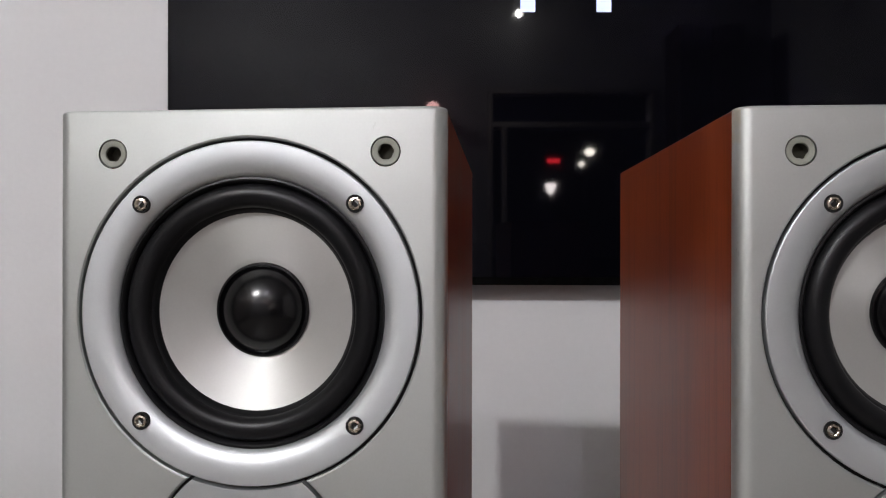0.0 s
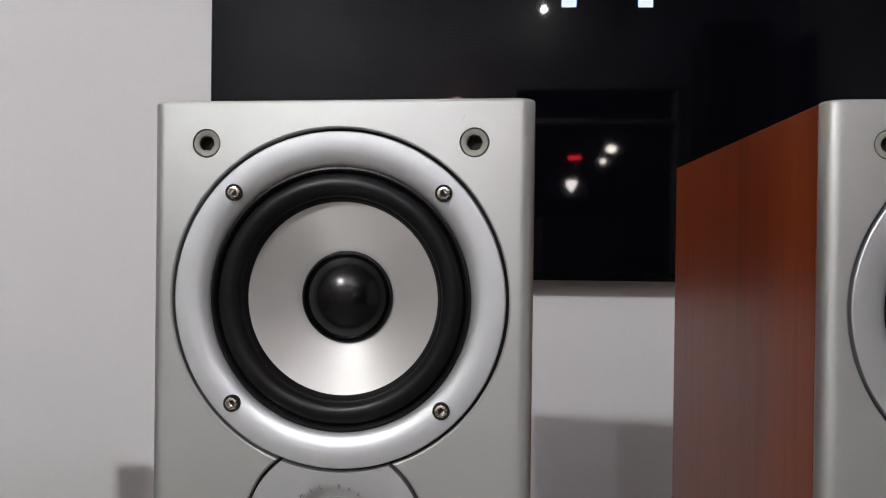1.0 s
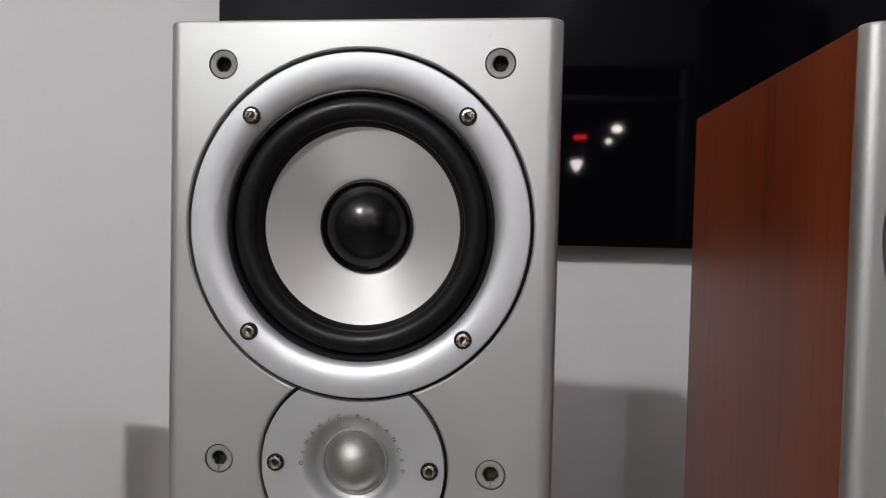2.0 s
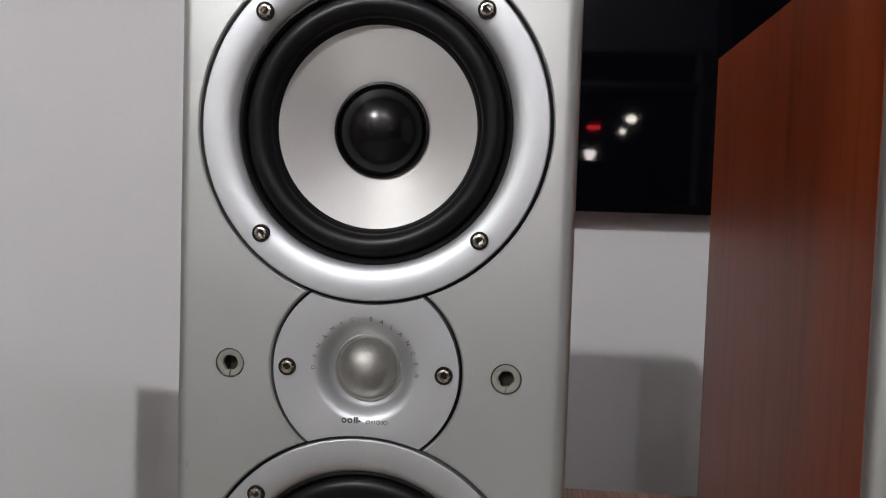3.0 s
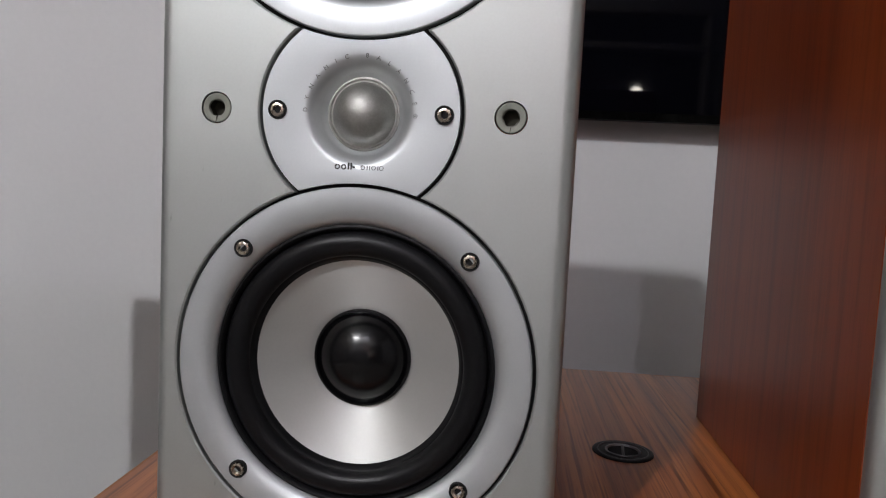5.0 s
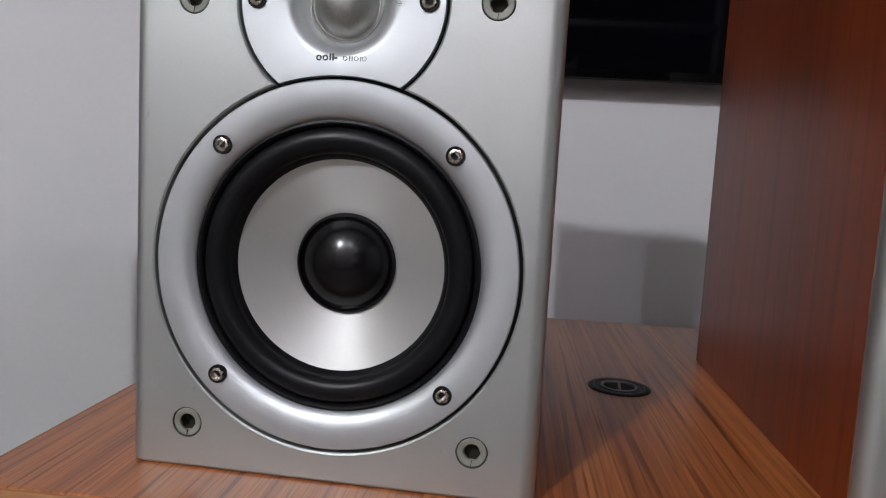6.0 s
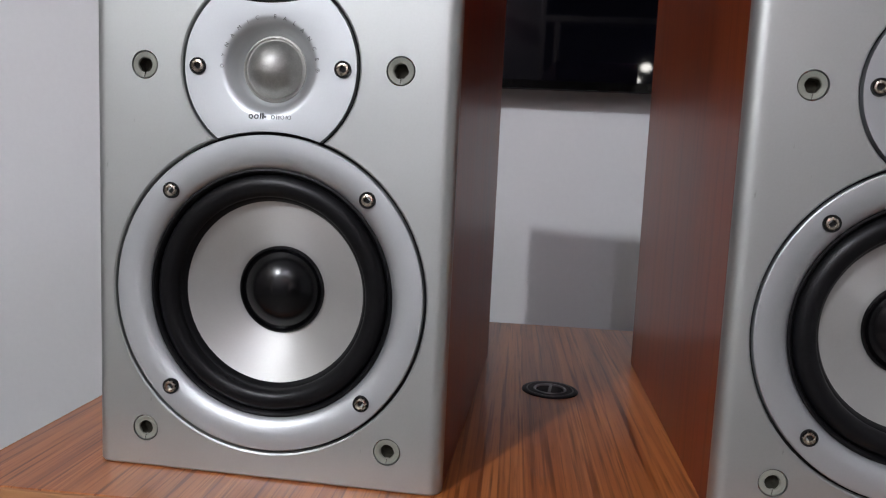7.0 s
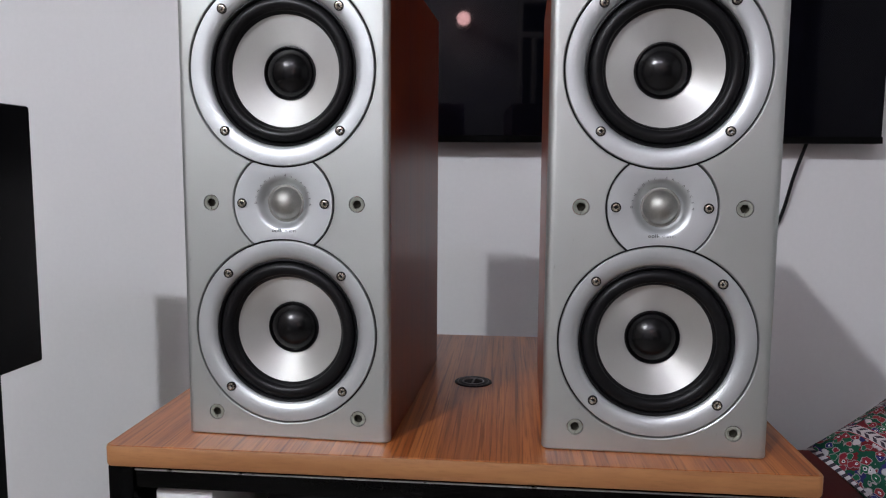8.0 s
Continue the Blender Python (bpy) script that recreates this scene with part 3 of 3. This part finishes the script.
    def ringlet(x, r, w):
        out, inn = circle(x, low + 0.00095, r, 16), circle(x, low + 0.00095, r - w, 16)
        vs = [[bm.verts.new((u, y, z)) for u, z in pts] for pts, y in ((out, 0.0002), (out, -0.00018), (inn, -0.00018), (inn, 0.0002))]
        for p, q in zip(vs, vs[1:]):
            for k in range(16):
                bm.faces.new((p[k], p[(k + 1) % 16], q[(k + 1) % 16], q[k]))
    for x, r, w in ((-0.0081, 0.00110, 0.00055), (-0.0056, 0.00110, 0.00055), (0.0020, 0.00090, 0.00024), (0.0063, 0.00090, 0.00024), (0.0094, 0.00090, 0.00024)):
        ringlet(x, r, w)
    for x0, x1, z0, z1 in ((-0.0040, -0.0034, 0, 0.0027), (-0.0029, -0.0023, 0, 0.0027), (-0.0021, -0.0011, 0.0006, 0.0013), (0.0036, 0.0039, 0, 0.0018), (0.0046, 0.0049, 0, 0.0018), (0.0079, 0.0082, 0, 0.0018)):
        block(x0, x1, -0.00018, 0.0002, low + z0, low + z1, bm=bm)
    part("badge", bm, INK, plate, "small dark maker's mark")
    for k, (x, z) in enumerate(SOCKETS):
        part("grille_socket", socket_mesh(k * 1.37 + 0.4), [SOCKET, HOLE], sp, "", pose(x, 0, z), 40)
    return sp


first = loudspeaker("silver-fronted two-woofer loudspeaker with cherry sides on the table")
second = copy_thing(first, pose(0.2842, 0.0112, TOP, 0, 0, 1.3))


# ---- table ----
def board_path(w, y0, y1, r):
    """Open path down one side of the board, round both front corners and up the other side."""
    pts = [(-w, y1)]
    pts += [(-w + r - r * math.cos(a), y0 + r - r * math.sin(a)) for a in [math.pi / 2 * k / 8 for k in range(9)]]
    return pts + [(-x, y) for x, y in reversed(pts)]


def board_mesh(path, z0, z1, soft):
    """A flat board inside the path, with its upper and lower edges eased."""
    bm = bmesh.new()
    cy = sum(y for x, y in path) / len(path)
    rings = []
    for z, inset in ((z0, soft), (z0 + soft, 0.0), (z1 - soft, 0.0), (z1, soft)):
        rings.append([bm.verts.new((x - math.copysign(inset, x), y + (inset if y < cy else -inset), z)) for x, y in path])
    for p, q in zip(rings, rings[1:]):
        for k in range(len(p)):
            bm.faces.new((p[k], p[(k + 1) % len(p)], q[(k + 1) % len(p)], q[k]))
    bm.faces.new(rings[0])
    bm.faces.new(rings[-1])
    return bm


def band_mesh(outer, inner, z0, z1):
    """A thin strip between two open paths, its outer face slightly rounded."""
    bm = bmesh.new()
    rows = []
    for (x, y), (u, v) in zip(outer, inner):
        mid = (x + (u - x) * 0.3, y + (v - y) * 0.3)
        shape = [(u, v, z0), (*mid, z0), (x, y, z0 + 0.0014), (x, y, z1 - 0.0014), (*mid, z1), (u, v, z1)]
        rows.append([bm.verts.new(c) for c in shape])
    for p, q in zip(rows, rows[1:]):
        for k in range(6):
            bm.faces.new((p[k], p[(k + 1) % 6], q[(k + 1) % 6], q[k]))
    bm.faces.new(rows[0])
    bm.faces.new(rows[-1])
    return bm


def audio_table():
    t = thing("audio_table", "small striped wood-laminate table on a black metal frame", "table", TABLE)
    w, d, th = 0.2678, 0.407, 0.0155
    outer, inner = board_path(w, -0.0022, d, 0.0075), board_path(w - 0.0022, 0.0, d, 0.0053)
    part("tabletop", board_mesh(board_path(w - 0.0023, 0.0001, d, 0.0053), TOP - th, TOP, 0.0006), LAMINATE, t, "striped brown wood laminate top")
    part("edge_band", band_mesh(outer, inner, TOP - th - 0.0004, TOP - 0.0005), EDGE, t, "tan edge band round the front and sides")
    z1 = TOP - th - 0.0006
    leg = None
    for sx in (-1, 1):
        for y in (0.001, d - 0.036):
            m = pose(sx * (w - 0.0118), y + 0.0165, 0)
            leg = twin(leg, t, m) if leg else part("leg", block(-0.0105, 0.0105, -0.0165, 0.0165, 0, z1, 0.002), TUBE, t, "", m)
    part("front_rail", block(-w + 0.0226, w - 0.0226, 0.0025, 0.030, z1 - 0.0186, z1, 0.002), TUBE, t)
    # bright metallic strip stands in for the highlight along the glossy rail
    part("highlight_strip", block(-w + 0.0235, w - 0.0235, 0.0012, 0.0024, z1 - 0.0036, z1 - 0.0027), BRIGHT, t, "thin bright strip standing in for the highlight on the rail")
    part("back_panel", block(-w + 0.0352, w - 0.0352, d - 0.03, d - 0.02, 0.05, z1), TUBE, t)
    for sx in (-1, 1):
        part("side_panel", block(min(sx * (w - 0.008), sx * (w - 0.016)), max(sx * (w - 0.008), sx * (w - 0.016)), 0.0365, d - 0.0365, 0.05, z1), TUBE, t)
    part("shelf", block(-w + 0.0352, w - 0.0352, 0.012, d - 0.032, 0.58, 0.60, 0.001), TUBE, t, "black shelf")


audio_table()
box = thing("amplifier", "black amplifier standing on the table's shelf", "amplifier", TABLE @ pose(0.05, 0.17, 0.60))
part("body", block(-0.205, 0.165, -0.125, 0.13, 0.008, 0.112, 0.003), CASE, box)
for fx in (-0.13, 0.145):
    part("foot", lathe([(0, 0), (0.015, 0), (0.015, -0.009), (0, -0.009)], 16), RUBBER, box, "", pose(fx, 0, 0, -90))
card = thing("paper_box", "small white cardboard box on the table's shelf", "box", TABLE @ pose(-0.2115, 0.094, 0.60))
part("body", block(-0.0235, 0.0235, -0.08, 0.08, 0, 0.109, 0.002), PAPERM, card)


def grommet():
    g = thing("cable_grommet", "round black cable grommet set in the tabletop", "grommet", pose(0.132, 0.176, TOP))
    up = pose(0, 0, 0, -90)
    part("collar", lathe([(0.0190, 0.0), (0.0188, -0.0006), (0.0178, -0.0010), (0.0160, -0.0009), (0.0150, -0.0007), (0.0135, -0.0007), (0.0120, -0.0010), (0.0112, -0.0010)], 40), CASE, g, "", up)
    part("rim_line", lathe([(0.0160, -0.0008), (0.0158, -0.0012), (0.0153, -0.0012), (0.0151, -0.0007)], 40), GREYBAR, g, "thin grey line", up)
    part("ring", lathe([(0.0112, -0.0004), (0.0110, -0.0013), (0.0101, -0.0014), (0.0096, -0.0009), (0.0094, -0.0003)], 40), STEEL, g, "dull steel ring", up)
    # flat black disc painted in for the dark of the open hole
    part("cap", lathe([(0.0112, -0.0003), (0.0105, -0.0004), (0, -0.0004)], 32), BLACK, g, "", up)
    part("bar", block(-0.0009, 0.0009, -0.0092, 0.0092, 0.0005, 0.0013, 0.0003), GREYBAR, g, "", pose(0, 0, 0, 0, 0, -4))


grommet()


# ---- television ----
def television():
    tv = thing("television", "black flat television on the wall with a pale lit mark", "television", ROOM @ pose(0, 0, 0))
    x0, x1, z0, z1, f = -0.5752, 0.5605, 1.0135, 1.660, -0.045
    part("case", block(x0, x1, f + 0.002, f + 0.022, z0, z1, 0.002), CASE, tv, "thin black case")
    part("rear_case", block(x0 + 0.12, x1 - 0.12, f + 0.022, -0.006, z0 + 0.05, z1 - 0.15, 0.004), CASE, tv)
    part("wall_bracket", block(-0.18, 0.16, -0.0065, -0.0005, 1.15, 1.40), FRAME, tv)
    part("bezel", block(x0, x1, f - 0.001, f + 0.0018, z0, z0 + 0.011, 0.0003, 1), TUBE, tv, "thin lower bezel")
    part("screen", block(x0 + 0.003, x1 - 0.003, f - 0.0004, f + 0.0016, z0 + 0.0115, z1 - 0.004), GLOSS, tv, "glossy dark screen")
    white = glowing("screen_white", (0.60, 0.70, 1.0), 0.52)
    cx, base = -0.063, 1.400
    bm = bmesh.new()

    def band(x, z, rx, rz, wx, wz, shift, a0, a1, n=48):
        pts = [(x + rx * math.cos(a), z + rz * math.sin(a), x + shift + (rx - wx) * math.cos(a), z + (rz - wz) * math.sin(a)) for a in [a0 + (a1 - a0) * k / n for k in range(n + 1)]]
        out = [[bm.verts.new((p[0], f - 0.0007, p[1])), bm.verts.new((p[2], f - 0.0007, p[3]))] for p in pts]
        for p, q in zip(out, out[1:]):
            bm.faces.new((p[0], q[0], q[1], p[1]))
    mid = base + 0.0475
    for k, s in enumerate((cx - 0.058, cx + 0.052, cx + 0.1595, cx + 0.265)):
        if k in (0, 3):
            band(s, mid, 0.0505, 0.0262, 0.0165, 0.0078, -0.004, 0, 2 * math.pi)
        else:
            band(s - 0.004, mid, 0.049, 0.0262, 0.0165, 0.0078, -0.006, radians(-170), radians(128))
            left = s - 0.052
            vs = [bm.verts.new((x, f - 0.0007, z)) for x, z in ((left - 0.0105, base), (left + 0.0105, base), (left + 0.0105, base + 0.074), (left - 0.0105, base + 0.074))]
            bm.faces.new(vs)
    bmesh.ops.remove_doubles(bm, verts=bm.verts, dist=0.00001)
    part("screen_mark", bm, white, tv, "pale blue-white mark lit on the screen")


television()


def tv_cable():
    cu = bpy.data.curves.new("cable", "CURVE")
    cu.dimensions, cu.bevel_depth, cu.bevel_resolution, cu.resolution_u = "3D", 0.0030, 3, 10
    sp = cu.splines.new("NURBS")
    pts = [(0.462, -0.025, 1.06), (0.447, -0.022, 1.016), (0.428, -0.018, 0.958), (0.422, -0.012, 0.908), (0.405, -0.006, 0.853), (0.36, -0.006, 0.79), (0.33, -0.005, 0.70), (0.33, -0.005, 0.45)]
    sp.points.add(len(pts) - 1)
    for p, c in zip(sp.points, pts):
        p.co = (*c, 1)
    sp.use_endpoint_u, sp.order_u = True, 4
    tmp = bpy.data.objects.new("tmp", cu)
    me = bpy.data.meshes.new_from_object(tmp)
    me.materials.append(CASE)
    for p in me.polygons:
        p.use_smooth = True
    bpy.data.objects.remove(tmp)
    ob = new("power_cable", me)
    ob.matrix_world = ROOM
    tagged(ob, "thin black cable hanging from the television", "cable")


tv_cable()


# ---- things beside the table ----
def black_speaker():
    b = thing("satellite_speaker", "plain matt black loudspeaker box on a black column", "loudspeaker", pose(-0.487, 0.0, 0))
    part("body", block(-0.115, 0.092, -0.08, 0.24, 0.732, 1.034, 0.003), FRAME, b, "matt black box")
    part("front_grille", block(-0.109, 0.086, -0.090, -0.0805, 0.74, 1.026, 0.003), RUBBER, b, "black cloth grille")
    part("pedestal", block(-0.069, 0.069, 0.0, 0.20, 0.021, 0.7315, 0.003), FRAME, b, "black column")
    part("base", block(-0.12, 0.12, -0.03, 0.23, 0, 0.0205, 0.004), FRAME, b)


black_speaker()


def bench():
    c = thing("upholstered_bench", "low bench covered in dark red cloth beside the table", "bench", pose(0.74, 0.30, 0, 0, 0, 4.5))
    part("base", block(-0.262, 0.262, -0.38, 0.28, 0.08, 0.44, 0.008), REDCLOTH, c, "dark red covered base")
    part("seat", block(-0.27, 0.27, -0.39, 0.29, 0.442, 0.556, 0.03, 5), REDCLOTH, c, "padded dark red seat")
    foot = None
    for sx in (-0.22, 0.22):
        for y in (-0.33, 0.23):
            m = pose(sx, y, 0)
            foot = twin(foot, c, m) if foot else part("foot", block(-0.025, 0.025, -0.025, 0.025, 0, 0.0795, 0.003), DARKWOOD, c, "", m)


bench()


def cushion():
    bm = bmesh.new()
    n, half = 24, 0.125
    grid = {}
    for side in (1, -1):
        for i in range(n + 1):
            for j in range(n + 1):
                u, v = 2 * i / n - 1, 2 * j / n - 1
                edge = i in (0, n) or j in (0, n)
                if side < 0 and edge:
                    grid[side, i, j] = grid[1, i, j]
                    continue
                puff = 0.034 * ((1 - u ** 4) * (1 - v ** 4)) ** 0.55
                pull = 1 - 0.05 * ((1 - u * u) * v * v + (1 - v * v) * u * u)
                w = 0.004 * noise.noise((u * 2.2, v * 2.2, side * 3.0))
                grid[side, i, j] = bm.verts.new((half * u * pull, half * v * pull, side * puff + w * (0 if edge else 1)))
    for side in (1, -1):
        for i in range(n):
            for j in range(n):
                bm.faces.new((grid[side, i, j], grid[side, i + 1, j], grid[side, i + 1, j + 1], grid[side, i, j + 1]))
    ob = new("cushion", mesh_of("cushion", bm, CLOTH, 60))
    tilt, turn = radians(48), radians(33)
    ahead, right, up = Vector((-0.137, 0.985, -0.107)), Vector((0.990, 0.138, 0.0)), Vector((0.015, 0.105, 0.994))
    rise = up * math.cos(tilt) + ahead * math.sin(tilt)
    ax = right * math.cos(turn) + rise * math.sin(turn)
    ay = rise * math.cos(turn) - right * math.sin(turn)
    spot = Vector((0.481, 0.248, 0.673)) + half * (ax - ay)
    ob.matrix_world = Matrix.Translation(spot) @ Matrix((ax, ay, ax.cross(ay))).transposed().to_4x4()
    tagged(ob, "multicoloured embroidered cushion with leaf borders on the bench", "cushion")


cushion()


# ---- the far end of the room ----
def wardrobe():
    w = thing("wardrobe", "tall plain dark wardrobe in the corner", "wardrobe", ROOM @ pose(1.57, -3.745, 0))
    part("body", block(-0.22, 0.22, -0.30, 0.0, 0.0, 2.55, 0.006), DARKWOOD, w)
    for x0, x1 in ((-0.214, -0.0015), (0.0015, 0.214)):
        part("door", block(x0, x1, 0.001, 0.018, 0.06, 2.52, 0.003), DARKWOOD, w)


wardrobe()


def doorway():
    """Pale frame with a transom bar in the opening to the street, its leaves folded away."""
    d = tagged(new("door_1"), "open doorway in a pale frame, dark night outside", kind="structure")
    d.matrix_world = ROOM @ pose(0, Y0, 0)
    for x0, x1, z1 in ((DOOR_X0 + 0.0005, DOOR_X0 + 0.035, DOOR_TOP - 0.036), (DOOR_X1 - 0.035, DOOR_X1 - 0.0005, DOOR_TOP - 0.036), (DOOR_X0 + 0.10, DOOR_X0 + 0.135, 1.915)):
        part("jamb", block(x0, x1, -0.10, 0.02, 0.0, z1, 0.003), PALEWOOD, d)
    part("lintel", block(DOOR_X0 + 0.0005, DOOR_X1 - 0.0005, -0.10, 0.02, DOOR_TOP - 0.0355, DOOR_TOP - 0.0005, 0.003), PALEWOOD, d)
    part("transom_bar", block(DOOR_X0 + 0.0355, DOOR_X1 - 0.0355, -0.10, 0.02, 1.916, 1.955, 0.003), PALEWOOD, d)


doorway()


# ---- the street outside the doorway ----
def street_lamp(label, place, profile, colour, strength):
    """A post with a lamp head turned round the upright."""
    x, y, z = place
    lamp = thing("street_lamp", label, "lamp", pose(x, y, -0.04), "lamps in the street")
    top = max(h for r, h in profile)
    part("post", lathe([(0, 0), (0.06, 0), (0.05, 0.4), (0.035, 0.45), (0.03, z + 0.04 + min(h for r, h in profile)), (0, z + 0.04 + min(h for r, h in profile))], 16), TUBE, lamp, "", pose(0, 0, 0, 90))
    part("lamp_head", lathe(profile, 24), glowing("street_glow", colour, strength), lamp, "", pose(0, 0, z + 0.04, 90))
    part("cap", lathe([(0, top + 0.001), (0.08, top + 0.001), (0.05, top + 0.05), (0, top + 0.06)], 24), TUBE, lamp, "", pose(0, 0, z + 0.04, 90))


def ball(r, flat):
    return [(r * math.sin(a), -r * flat * math.cos(a)) for a in [math.pi * k / 10 for k in range(11)]]


street_lamp("white globe lamp on a dark street post", (4.28, -13.57, 3.18), ball(0.115, 0.75), (1.0, 0.96, 0.90), 75.0)
street_lamp("small white globe lamp on a dark street post", (4.12, -13.64, 2.92), ball(0.072, 0.9), (1.0, 0.96, 0.92), 60.0)
street_lamp("white cone-shaped lamp on a dark street post", (3.48, -13.84, 2.40), [(0, -0.14), (0.05, -0.12), (0.105, -0.02), (0.13, 0.07), (0.11, 0.11), (0, 0.12)], (1.0, 0.93, 0.97), 60.0)


def red_sign():
    sign = thing("sign", "small red lit sign on a dark post", "sign", pose(3.54, -13.77, -0.04, 0, 0, 14))
    part("post", lathe([(0, 0), (0.05, 0), (0.04, 2.95), (0, 2.95)], 16), TUBE, sign, "", pose(0, -0.06, 0, 90))
    part("panel", block(-0.15, 0.12, -0.02, 0.02, 3.00, 3.09, 0.015), glowing("red_glow", (1.0, 0.03, 0.05), 34.0), sign, "glowing red panel")


red_sign()
